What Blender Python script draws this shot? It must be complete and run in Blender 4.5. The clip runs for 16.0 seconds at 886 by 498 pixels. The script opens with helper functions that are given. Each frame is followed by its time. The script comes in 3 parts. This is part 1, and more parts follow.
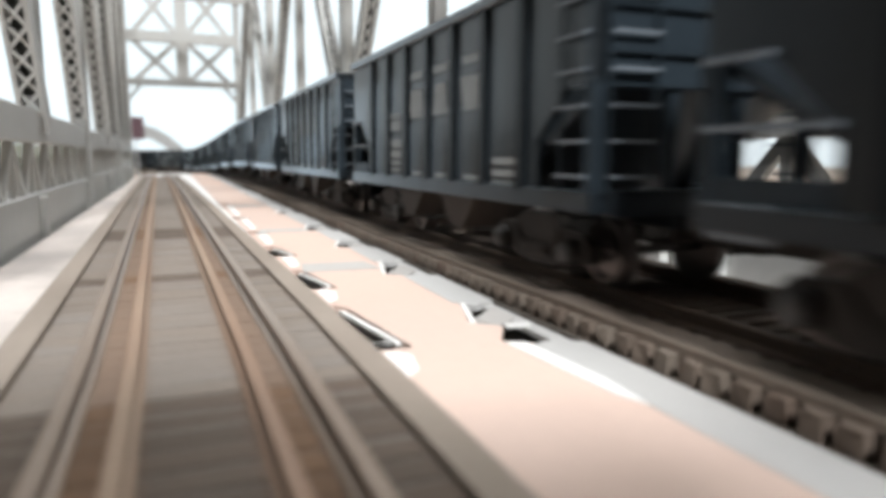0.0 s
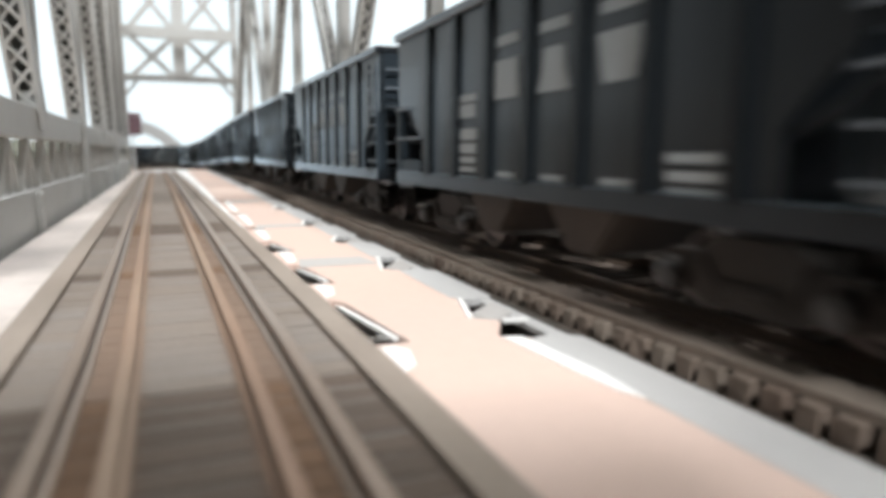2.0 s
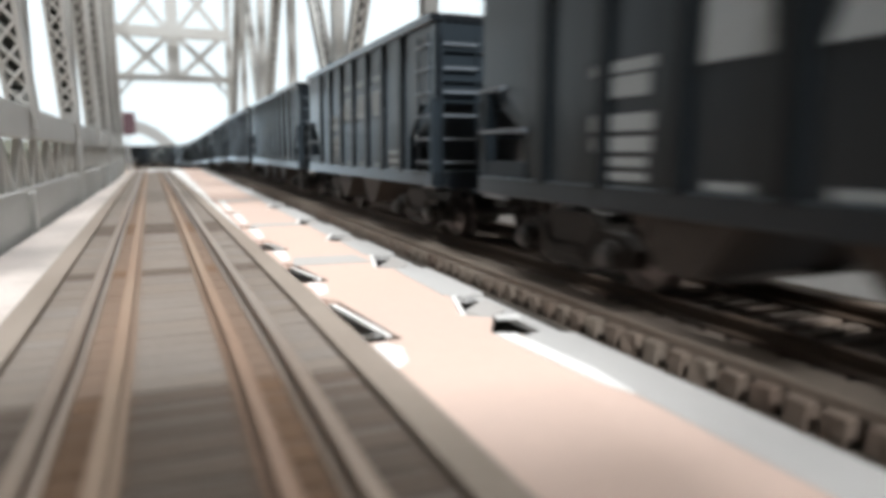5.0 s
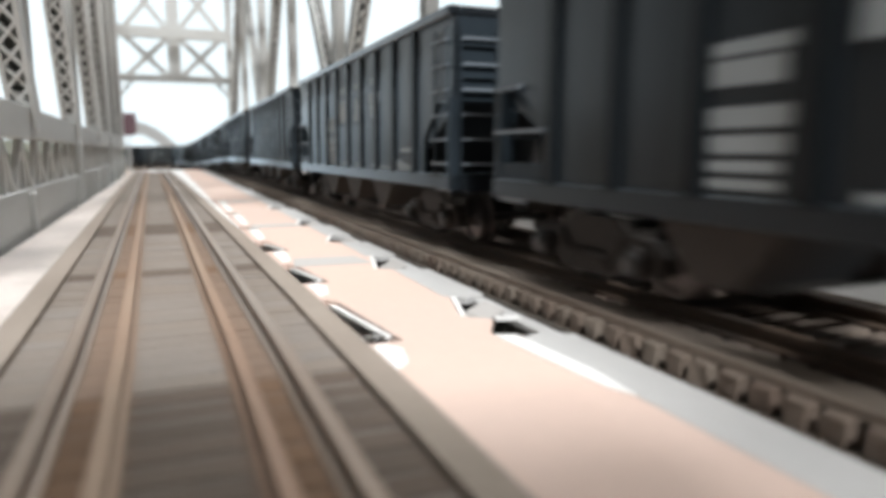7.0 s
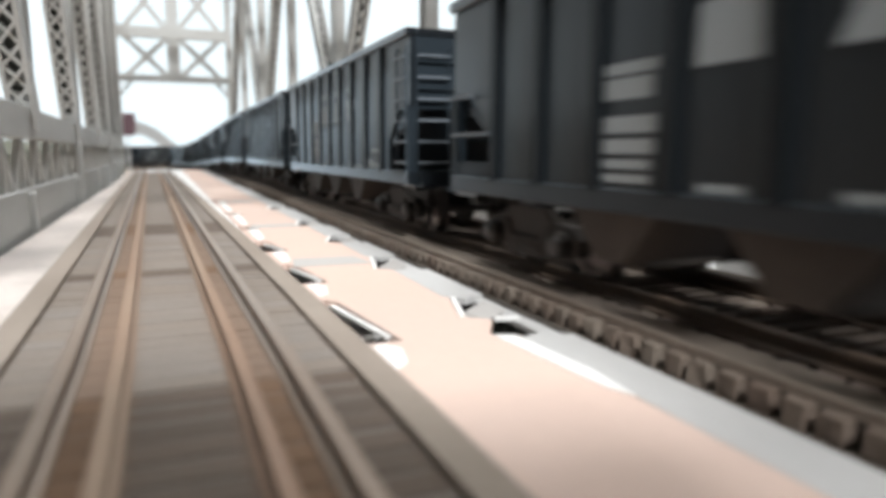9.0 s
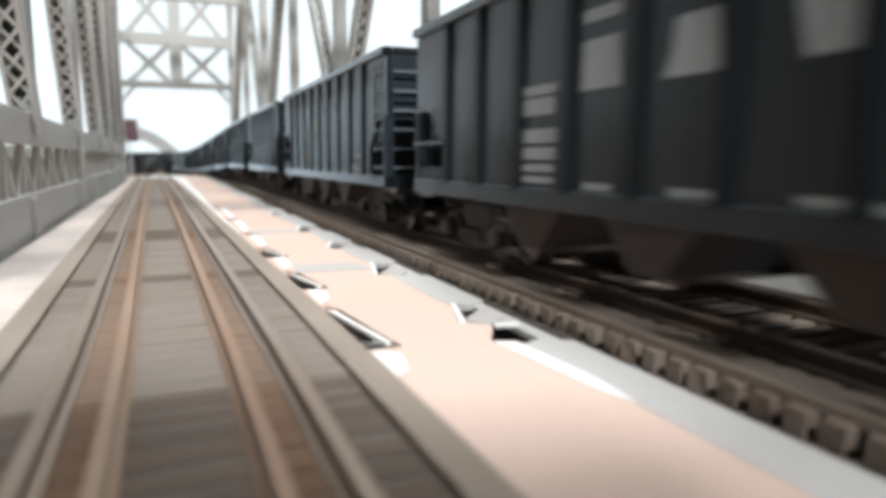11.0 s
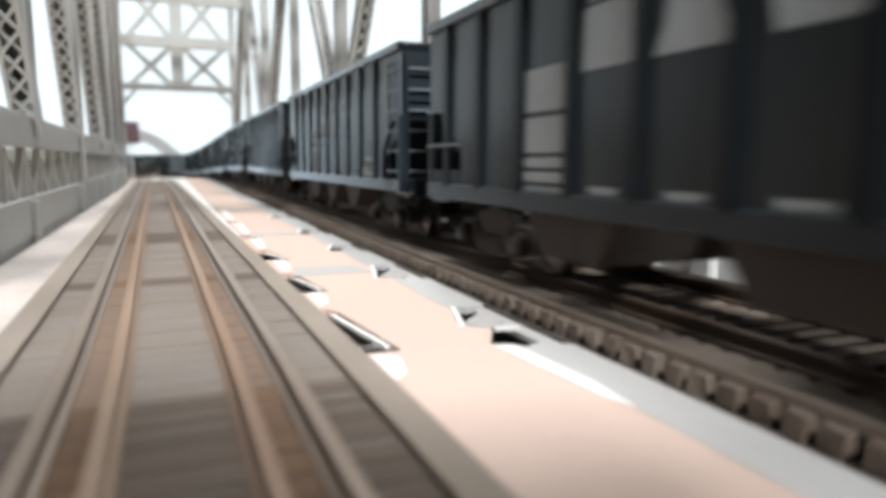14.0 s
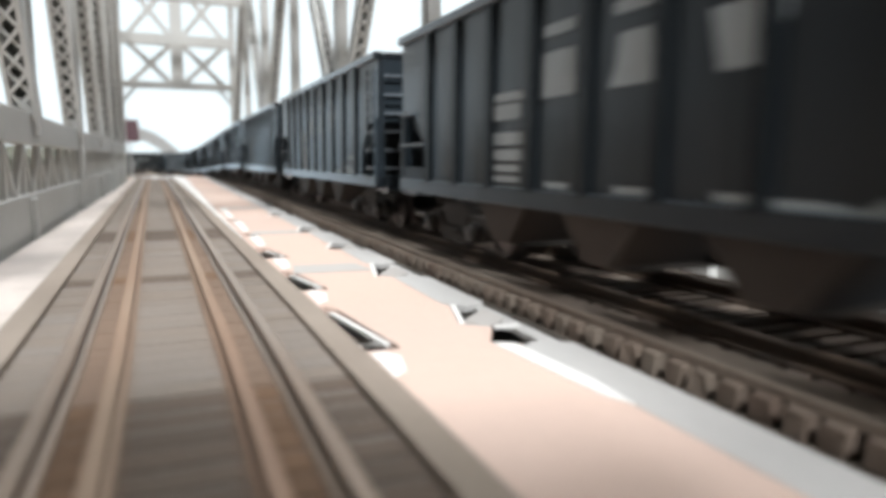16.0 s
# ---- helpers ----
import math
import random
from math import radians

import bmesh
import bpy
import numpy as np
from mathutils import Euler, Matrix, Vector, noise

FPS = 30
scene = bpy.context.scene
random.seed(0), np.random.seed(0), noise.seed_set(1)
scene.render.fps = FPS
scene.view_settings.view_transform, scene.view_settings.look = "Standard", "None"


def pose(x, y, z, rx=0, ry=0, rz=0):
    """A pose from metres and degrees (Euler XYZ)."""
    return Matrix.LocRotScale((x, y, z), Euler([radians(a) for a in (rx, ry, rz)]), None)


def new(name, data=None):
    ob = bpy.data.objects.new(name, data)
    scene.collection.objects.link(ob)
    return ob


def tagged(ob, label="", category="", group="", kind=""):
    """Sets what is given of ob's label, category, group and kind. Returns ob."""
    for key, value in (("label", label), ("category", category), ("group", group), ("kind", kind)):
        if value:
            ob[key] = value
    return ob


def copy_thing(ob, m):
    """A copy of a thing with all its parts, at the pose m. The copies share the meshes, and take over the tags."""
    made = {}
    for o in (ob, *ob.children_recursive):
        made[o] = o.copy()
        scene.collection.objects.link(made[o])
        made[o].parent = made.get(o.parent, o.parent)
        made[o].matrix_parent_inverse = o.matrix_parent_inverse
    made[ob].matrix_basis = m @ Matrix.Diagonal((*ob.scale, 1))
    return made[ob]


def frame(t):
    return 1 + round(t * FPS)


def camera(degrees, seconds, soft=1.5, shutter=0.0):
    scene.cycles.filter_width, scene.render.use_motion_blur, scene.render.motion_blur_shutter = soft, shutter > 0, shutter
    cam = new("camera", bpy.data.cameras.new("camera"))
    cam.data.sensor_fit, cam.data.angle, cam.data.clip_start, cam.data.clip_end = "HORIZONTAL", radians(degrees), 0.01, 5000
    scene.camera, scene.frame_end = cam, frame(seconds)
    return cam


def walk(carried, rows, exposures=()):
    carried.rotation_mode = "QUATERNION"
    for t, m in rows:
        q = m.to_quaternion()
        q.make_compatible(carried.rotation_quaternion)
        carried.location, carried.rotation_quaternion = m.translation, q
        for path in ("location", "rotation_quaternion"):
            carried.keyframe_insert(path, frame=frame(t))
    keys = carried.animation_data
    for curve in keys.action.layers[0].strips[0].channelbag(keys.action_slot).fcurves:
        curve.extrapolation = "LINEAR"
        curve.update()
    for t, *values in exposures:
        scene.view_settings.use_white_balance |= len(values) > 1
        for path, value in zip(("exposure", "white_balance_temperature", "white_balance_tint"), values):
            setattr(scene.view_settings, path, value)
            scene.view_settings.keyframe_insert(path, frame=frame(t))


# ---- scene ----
cam = camera(66.3, 16.0, soft=4.5, shutter=0.5)

# Model railway bridge, built at its true size (about 1:87); lengths below in millimetres unless said
PSI, TILT = 22.169, 8.204
EYE = (0.0, 0.0, 21.6)
CAM_ROWS = [  # seconds, turn, tilt, lean, eye shift in mm
    (0, -0.471, -0.384, 0.199, -0.561, 0.291, 0.241), (0.5, -0.404, -0.372, 0.225, -0.503, 0.344, 0.125),
    (1, -0.37, -0.261, 0.177, -0.423, 0.394, 0.063), (1.5, -0.282, -0.154, 0.249, -0.531, 0.163, 0.061),
    (2, -0.313, -0.011, 0.103, -0.362, 0.38, 0.102), (2.5, -0.208, 0.117, 0.085, -0.353, 0.226, 0.058),
    (3, -0.153, 0.138, 0.143, -0.355, 0.135, -0.023), (3.5, -0.049, 0.273, 0.029, -0.456, -0.099, 0.105),
    (4, 0.056, 0.201, 0.001, -0.319, -0.013, -0.096), (6.5, -0.014, 0.02, -0.053, 0.013, -0.028, 0.05),
    (7, 0.0, 0.005, 0.011, -0.061, -0.103, 0.018), (7.5, -0.02, 0.059, -0.005, -0.013, -0.049, 0.091),
    (8, 0.0, 0.0, 0.0, 0.0, 0.0, 0.0), (8.5, 0.068, -0.02, 0.007, -0.059, 0.0, 0.049),
    (9, 0.056, -0.022, 0.065, -0.128, -0.239, 0.037), (11.5, -0.075, -0.635, 0.17, 0.084, -0.125, -0.02),
    (12, -0.154, -0.637, 0.139, 0.238, -0.044, 0.048), (12.5, -0.126, -0.707, 0.247, 0.2, 0.005, 0.075),
    (13, -0.167, -0.688, 0.225, 0.187, -0.118, 0.132), (13.5, -0.168, -0.686, 0.189, 0.262, -0.028, 0.071),
    (14, -0.163, -0.736, 0.132, 0.264, -0.169, 0.124), (14.5, -0.113, -0.699, 0.253, 0.131, -0.22, 0.139),
    (15, -0.115, -0.678, 0.251, 0.218, -0.22, 0.163), (15.5, -0.14, -0.629, 0.181, 0.29, -0.073, 0.068),
    (16, -0.106, -0.656, 0.301, 0.224, -0.038, -0.045)]
rows = []
for t, turn, tilt, lean, dx, dy, dz in CAM_ROWS:
    m = pose((EYE[0] + dx) / 1000, (EYE[1] + dy) / 1000, (EYE[2] + dz) / 1000, 90 - TILT - tilt, 0, -PSI - turn)
    rows.append((t, m @ pose(0, 0, 0, 0, 0, lean)))
walk(cam, rows)
cam.data.dof.use_dof = True
cam.data.dof.focus_distance, cam.data.dof.aperture_fstop = 0.13, 24.0

# ---- light: a bright hobby room, lamps on the ceiling ahead, a glowing sky backdrop ----
world = bpy.data.worlds.new("room_air")
world.use_nodes = True
world.node_tree.nodes["Background"].inputs[0].default_value = (0.9, 0.95, 1.0, 1)
world.node_tree.nodes["Background"].inputs[1].default_value = 0.2
scene.world = world
scene.view_settings.exposure = 0.0


def ceiling_lamp(x, y, z, sx, sy, watts):
    la = bpy.data.lights.new("ceiling_lamp_light", "AREA")
    la.shape, la.size, la.size_y, la.energy, la.color = "RECTANGLE", sx, sy, watts, (0.985, 1.0, 1.015)
    ob = new("ceiling_lamp_light", la)
    ob.matrix_world = pose(x, y, z, 0, 0, 0)
    return ob


LAMPS = [(-0.12, -1.4, 1.55, 0.35, 0.35, 94.0), (0.2, 0.75, 1.55, 0.3, 1.2, 23.0)]
for row in LAMPS:
    ceiling_lamp(*row)

# ---- materials ----


def material(name, colour, rough=0.6, metal=0.0, band=None, vary=0.15, grain=900.0, blotch=40.0, bump=0.0, tint=None, stain=0.0, each=0.0, spec=0.5, haze_sheen=0.0):
    """Painted, wooden or metal surface: grain and blotches in the base colour, stains of a second tint, fine relief."""
    ma = bpy.data.materials.new(name)
    ma.use_nodes = True
    nt = ma.node_tree
    bs = nt.nodes["Principled BSDF"]
    bs.inputs["Roughness"].default_value, bs.inputs["Metallic"].default_value = rough, metal
    bs.inputs["Specular IOR Level"].default_value = spec
    if haze_sheen:  # bluish glancing sheen that stands in for glare haze over the cars
        bs.inputs["Sheen Weight"].default_value, bs.inputs["Sheen Roughness"].default_value = haze_sheen, 0.25
        bs.inputs["Sheen Tint"].default_value = (0.68, 0.86, 1.0, 1)
    co = nt.nodes.new("ShaderNodeTexCoord")
    info = nt.nodes.new("ShaderNodeObjectInfo")
    off = nt.nodes.new("ShaderNodeVectorMath")
    off.operation = "ADD"
    nt.links.new(co.outputs["Object"], off.inputs[0])
    nt.links.new(info.outputs["Random"], off.inputs[1])
    n1, n2 = nt.nodes.new("ShaderNodeTexNoise"), nt.nodes.new("ShaderNodeTexNoise")
    n1.inputs["Scale"].default_value, n1.inputs["Detail"].default_value = grain, 3
    n2.inputs["Scale"].default_value, n2.inputs["Detail"].default_value = blotch, 4
    for n in (n1, n2):
        nt.links.new(off.outputs[0], n.inputs["Vector"])
    add = nt.nodes.new("ShaderNodeMath")
    add.operation = "ADD"
    nt.links.new(n1.outputs[0], add.inputs[0]), nt.links.new(n2.outputs[0], add.inputs[1])
    if each:
        more = nt.nodes.new("ShaderNodeMath")
        more.operation, more.inputs[1].default_value = "MULTIPLY_ADD", each / max(vary, 0.01)
        nt.links.new(info.outputs["Random"], more.inputs[0]), nt.links.new(add.outputs[0], more.inputs[2])
        add = more
    span = nt.nodes.new("ShaderNodeMapRange")
    mid = 1.0 + (each / max(vary, 0.01)) * 0.5
    span.inputs[1].default_value, span.inputs[2].default_value = mid - 0.6, mid + 0.6
    span.inputs[3].default_value, span.inputs[4].default_value = 1 - vary, 1 + vary
    span.clamp = False
    nt.links.new(add.outputs[0], span.inputs[0])
    mix = nt.nodes.new("ShaderNodeMix")
    mix.data_type = "RGBA"
    mix.inputs["A"].default_value = (*colour, 1)
    mix.inputs["B"].default_value = (*(tint or colour), 1)
    if stain:
        n3 = nt.nodes.new("ShaderNodeTexNoise")
        n3.inputs["Scale"].default_value, n3.inputs["Detail"].default_value = blotch * 0.45, 5
        nt.links.new(off.outputs[0], n3.inputs["Vector"])
        ramp = nt.nodes.new("ShaderNodeMapRange")
        ramp.inputs[1].default_value, ramp.inputs[2].default_value = 0.42, 0.66
        ramp.inputs[4].default_value = stain
        nt.links.new(n3.outputs[0], ramp.inputs[0]), nt.links.new(ramp.outputs[0], mix.inputs["Factor"])
    else:
        mix.inputs["Factor"].default_value = 0
    if band:  # rust washed off the rails onto the wood either side of them
        sx, ab = nt.nodes.new("ShaderNodeSeparateXYZ"), nt.nodes.new("ShaderNodeMath")
        ab.operation = "ABSOLUTE"
        up, down, both, mix2 = (nt.nodes.new(k) for k in ("ShaderNodeMapRange", "ShaderNodeMapRange", "ShaderNodeMath", "ShaderNodeMix"))
        nt.links.new(co.outputs["Object"], sx.inputs[0]), nt.links.new(sx.outputs[0], ab.inputs[0])
        up.inputs[1].default_value, up.inputs[2].default_value = 0.0030, 0.0052
        down.inputs[1].default_value, down.inputs[2].default_value, down.inputs[3].default_value, down.inputs[4].default_value = 0.0075, 0.0105, 0.85, 0.0
        both.operation, mix2.data_type = "MULTIPLY", "RGBA"
        for n in (up, down):
            nt.links.new(ab.outputs[0], n.inputs[0])
        nt.links.new(up.outputs[0], both.inputs[0]), nt.links.new(down.outputs[0], both.inputs[1])
        nt.links.new(both.outputs[0], mix2.inputs["Factor"]), nt.links.new(mix.outputs["Result"], mix2.inputs["A"])
        mix2.inputs["B"].default_value = (*band, 1)
        mix = mix2
    scale = nt.nodes.new("ShaderNodeVectorMath")
    scale.operation = "SCALE"
    nt.links.new(mix.outputs["Result"], scale.inputs[0]), nt.links.new(span.outputs[0], scale.inputs["Scale"])
    nt.links.new(scale.outputs[0], bs.inputs["Base Color"])
    if bump:
        b = nt.nodes.new("ShaderNodeBump")
        b.inputs["Strength"].default_value, b.inputs["Distance"].default_value = bump, 0.0004
        nt.links.new(n1.outputs[0], b.inputs["Height"]), nt.links.new(b.outputs[0], bs.inputs["Normal"])
    return ma


def glow(name, colour, strength):
    ma = bpy.data.materials.new(name)
    ma.use_nodes = True
    bs = ma.node_tree.nodes["Principled BSDF"]
    bs.inputs["Base Color"].default_value = (*[c * 0.15 for c in colour], 1)
    bs.inputs["Emission Color"].default_value, bs.inputs["Emission Strength"].default_value = (*colour, 1), strength
    return ma


BRIDGE = material("grey_bridge_paint", (0.61, 0.62, 0.605), 0.55, vary=0.08, grain=400, blotch=25, tint=(0.44, 0.43, 0.4), stain=0.4, bump=0.15)
PEACH = material("peach_foam_board", (0.63, 0.47, 0.395), 0.8, vary=0.05, grain=700, blotch=22, tint=(0.57, 0.455, 0.395), stain=0.7, bump=0.1)
CARD = material("white_card", (0.49, 0.485, 0.475), 0.75, vary=0.06, grain=500, blotch=40, tint=(0.41, 0.4, 0.385), stain=0.4)
CARD_AND_SHADOW = material("grey_card_and_shadow", (0.46, 0.44, 0.42), 0.8, vary=0.08, grain=500, blotch=40)
STYRENE = material("white_styrene", (0.8, 0.79, 0.77), 0.5, vary=0.04)
TIE = material("weathered_tie_wood", (0.2, 0.165, 0.136), 0.85, band=(0.18, 0.118, 0.08), vary=0.12, grain=1400, blotch=60, tint=(0.215, 0.193, 0.175), stain=0.8, each=0.02, bump=0.5)
BROWNTIE = material("dark_brown_tie_wood", (0.105, 0.08, 0.062), 0.85, band=(0.15, 0.085, 0.045), vary=0.14, grain=1400, blotch=60, tint=(0.11, 0.08, 0.06), stain=0.7, each=0.08, bump=0.4)
TIMBER = material("pale_weathered_timber", (0.29, 0.245, 0.205), 0.85, vary=0.14, grain=900, blotch=40, tint=(0.24, 0.195, 0.16), stain=0.7, bump=0.3)
INNER_SHADE = material("inner_shade_colour", (0.07, 0.072, 0.062), 0.8, vary=0.15, grain=300, blotch=40)
PLANK = material("dusty_brown_plank", (0.23, 0.19, 0.155), 0.85, vary=0.18, grain=900, blotch=50, tint=(0.155, 0.12, 0.095), stain=0.7, bump=0.4)
GRIME = material("rust_dusted_hopper_steel", (0.04, 0.033, 0.028), 0.7, vary=0.2, grain=500, blotch=45, tint=(0.06, 0.046, 0.036), stain=0.7, spec=0.25, haze_sheen=0.3)
DARKTIE = material("brown_tie_wood", (0.15, 0.122, 0.098), 0.85, vary=0.22, grain=1400, blotch=60, tint=(0.12, 0.08, 0.06), stain=0.7, each=0.1, bump=0.5)
RAIL = material("weathered_rail", (0.3, 0.25, 0.21), 0.42, metal=0.35, vary=0.15, grain=800, blotch=30, tint=(0.25, 0.15, 0.09), stain=0.4)
RUST = material("rusty_guard_rail", (0.29, 0.205, 0.145), 0.6, metal=0.15, vary=0.18, grain=800, blotch=30, tint=(0.25, 0.15, 0.1), stain=0.6)
HOPPER = material("black_hopper_paint", (0.0095, 0.013, 0.017), 0.3, spec=0.5, haze_sheen=1.0, vary=0.12, grain=700, blotch=35, tint=(0.0125, 0.016, 0.019), stain=0.7, each=0.06)
# Ribs darker than the side panels: their shaded flanks put into the colour.
RIBSHADE = material("shade_dark_rib_paint", (0.007, 0.0095, 0.0115), 0.36, vary=0.15, grain=700, blotch=60, spec=0.16, haze_sheen=0.3)
CAP = material("worn_bearing_cap", (0.045, 0.044, 0.043), 0.5, vary=0.15)
SHADE = material("grey_blue_hopper_paint", (0.02, 0.029, 0.037), 0.5, haze_sheen=0.5, spec=0.2, vary=0.12, grain=700, blotch=35, each=0.06)
TRUCK = material("grimy_truck_casting", (0.018, 0.016, 0.014), 0.6, spec=0.25, vary=0.2, grain=700, blotch=60, tint=(0.032, 0.025, 0.02), stain=0.7)
BROWNRAIL = material("brown_rusty_rail", (0.075, 0.05, 0.034), 0.7, metal=0.05, vary=0.15, grain=800, blotch=30)
WHEEL = material("steel_wheel", (0.12, 0.11, 0.105), 0.35, metal=0.8, vary=0.1)
MARK = material("white_lettering", (0.38, 0.425, 0.445), 0.6, vary=0.1, grain=900, blotch=120)
RUNG = material("grey_grab_iron", (0.15, 0.175, 0.2), 0.5, vary=0.08)
LEDGE = material("pale_pink_ledge_board", (0.62, 0.56, 0.52), 0.8, vary=0.14, grain=500, blotch=60, tint=(0.36, 0.33, 0.31), stain=0.8, bump=0.2)
CEILING = material("white_ceiling_paint", (0.75, 0.75, 0.75), 0.8, vary=0.03, grain=8, blotch=1.5)
WALL = material("dark_taupe_wall_paint", (0.085, 0.08, 0.078), 0.8, vary=0.03, grain=8, blotch=1.5)
FLOOR = material("brown_carpet", (0.25, 0.22, 0.19), 0.95, vary=0.1, grain=60, blotch=3)
BANK = material("olive_scenery_bank", (0.17, 0.17, 0.135), 0.95, vary=0.3, grain=160, blotch=25, tint=(0.09, 0.1, 0.07), stain=0.8, bump=0.5)
SHADE_GROUND = material("shade_dark_ground", (0.1, 0.085, 0.07), 0.95, vary=0.15, grain=120, blotch=9)
GROUND = material("sandy_scenery", (0.6, 0.5, 0.42), 0.9, vary=0.1, grain=120, blotch=9, tint=(0.4, 0.34, 0.27), stain=0.5)
SKY = glow("sky_backdrop_glow", (0.84, 0.94, 0.99), 1.08)
DIFFUSER = glow("lamp_diffuser_glow", (1.0, 0.95, 0.88), 2.0)
SIGN = material("dark_red_box", (0.12, 0.065, 0.08), 0.6)
ARCH = material("pale_grey_arch", (0.55, 0.57, 0.58), 0.7)

# ---- mesh tools (millimetres in, metres out) ----


def box(bm, x0, x1, y0, y1, z0, z1, bevel=0.0):
    vs = [bm.verts.new((x, y, z)) for x in (x0, x1) for y in (y0, y1) for z in (z0, z1)]
    fs = [bm.faces.new([vs[i] for i in f]) for f in ((0, 1, 3, 2), (4, 6, 7, 5), (0, 4, 5, 1), (2, 3, 7, 6), (0, 2, 6, 4), (1, 5, 7, 3))]
    if bevel:
        bmesh.ops.bevel(bm, geom=list({e for f in fs for e in f.edges}), offset=bevel, segments=1, affect="EDGES")
    return bm


def bar(bm, a, b, w, h, up=(1, 0, 0)):
    """A straight bar of section w x h from a to b; h is measured along up."""
    a, b, up = Vector(a), Vector(b), Vector(up)
    d = (b - a).normalized()
    s = d.cross(up).normalized() * w / 2
    n = s.cross(d).normalized() * h / 2
    vs = [bm.verts.new(p + i * s + j * n) for p in (a, b) for i, j in ((-1, -1), (1, -1), (1, 1), (-1, 1))]
    for f in ((3, 2, 1, 0), (4, 5, 6, 7), (0, 1, 5, 4), (1, 2, 6, 5), (2, 3, 7, 6), (3, 0, 4, 7)):
        bm.faces.new([vs[i] for i in f])
    return bm


def slab(bm, outline, axis, lo, hi):
    """An outline in the two other axes, drawn out along axis from lo to hi."""
    def at(p, q):
        return {"x": (q, p[0], p[1]), "y": (p[0], q, p[1]), "z": (p[0], p[1], q)}[axis]
    a = [bm.verts.new(at(p, lo)) for p in outline]
    b = [bm.verts.new(at(p, hi)) for p in outline]
    n = len(a)
    fs = [bm.faces.new(a[::-1]), bm.faces.new(b)]
    for i in range(n):
        fs.append(bm.faces.new((a[i], a[(i + 1) % n], b[(i + 1) % n], b[i])))
    bmesh.ops.recalc_face_normals(bm, faces=fs)
    return bm


def lathe(bm, profile, n, axis_at=(0, 0)):
    """Turns (radius, x) pairs about the x axis."""
    rings = []
    for r, x in profile:
        rings.append([bm.verts.new((x, axis_at[0] + r * math.cos(2 * math.pi * i / n), axis_at[1] + r * math.sin(2 * math.pi * i / n))) for i in range(n)])
    for a, b in zip(rings, rings[1:]):
        for i in range(n):
            bm.faces.new((a[i], a[(i + 1) % n], b[(i + 1) % n], b[i]))
    bm.faces.new(rings[0][::-1]), bm.faces.new(rings[-1])
    return bm


def finish(name, bm, mat):
    bm.normal_update()
    bmesh.ops.scale(bm, vec=(0.001,) * 3, verts=bm.verts)
    me = bpy.data.meshes.new(name)
    bm.to_mesh(me)
    bm.free()
    me.materials.append(mat)
    return me


def part(name, bm, mat, parent=None, label=""):
    ob = new(name, finish(name, bm, mat))
    ob.parent = parent
    return tagged(ob, label)


def piece(name, mesh, parent, m):
    ob = new(name, mesh)
    ob.parent = parent
    ob.matrix_basis = m
    return ob


def thing(name, label, category, group="", kind="", m=None):
    ob = new(name)
    ob.empty_display_size = 0.01
    if m is not None:
        ob.matrix_world = m
    return tagged(ob, label, category, group, kind)


def mm(x, y, z, rz=0.0, rx=0.0, ry=0.0):
    return pose(x / 1000, y / 1000, z / 1000, rx, ry, rz)


def turned(deg, y0):
    """Turns about the upright line through (0, y0)."""
    return mm(0, y0, 0, deg) @ mm(0, -y0, 0)


BM = bmesh.new
MESH = {}
RAIL_TOP, TIE_TOP = 4.4, 2.3
TRAIN_X = 63.2

# ---- path of the second track: straight, then a slow bend to the left, down a slight grade ----
STEP = 5.0
PATH = [(TRAIN_X, -3000.0, 0.0, 0.0)]  # x, y, heading in radians, drop


def grade(s):
    u = min(max((s - 420) / 800, 0), 1)
    return -15.0 * u * u * (3 - 2 * u)


while len(PATH) * STEP < 8000:
    x, y, a, _ = PATH[-1]
    s = -3000 + len(PATH) * STEP
    bend = 0 if s < 520 else 1 / 13000 if s < 1230 else 1 / 480 if a < 1.5 else 0
    a += bend * STEP
    PATH.append((x - STEP * math.sin(a), y + STEP * math.cos(a), a, grade(s)))


def along(s):
    """Place (mm), heading (radians) and drop on the path at s mm ahead of the camera."""
    i = min(max((s + 3000) / STEP, 0), len(PATH) - 1.001)
    k, f = int(i), i - int(i)
    return tuple(p + f * (q - p) for p, q in zip(PATH[k], PATH[k + 1]))


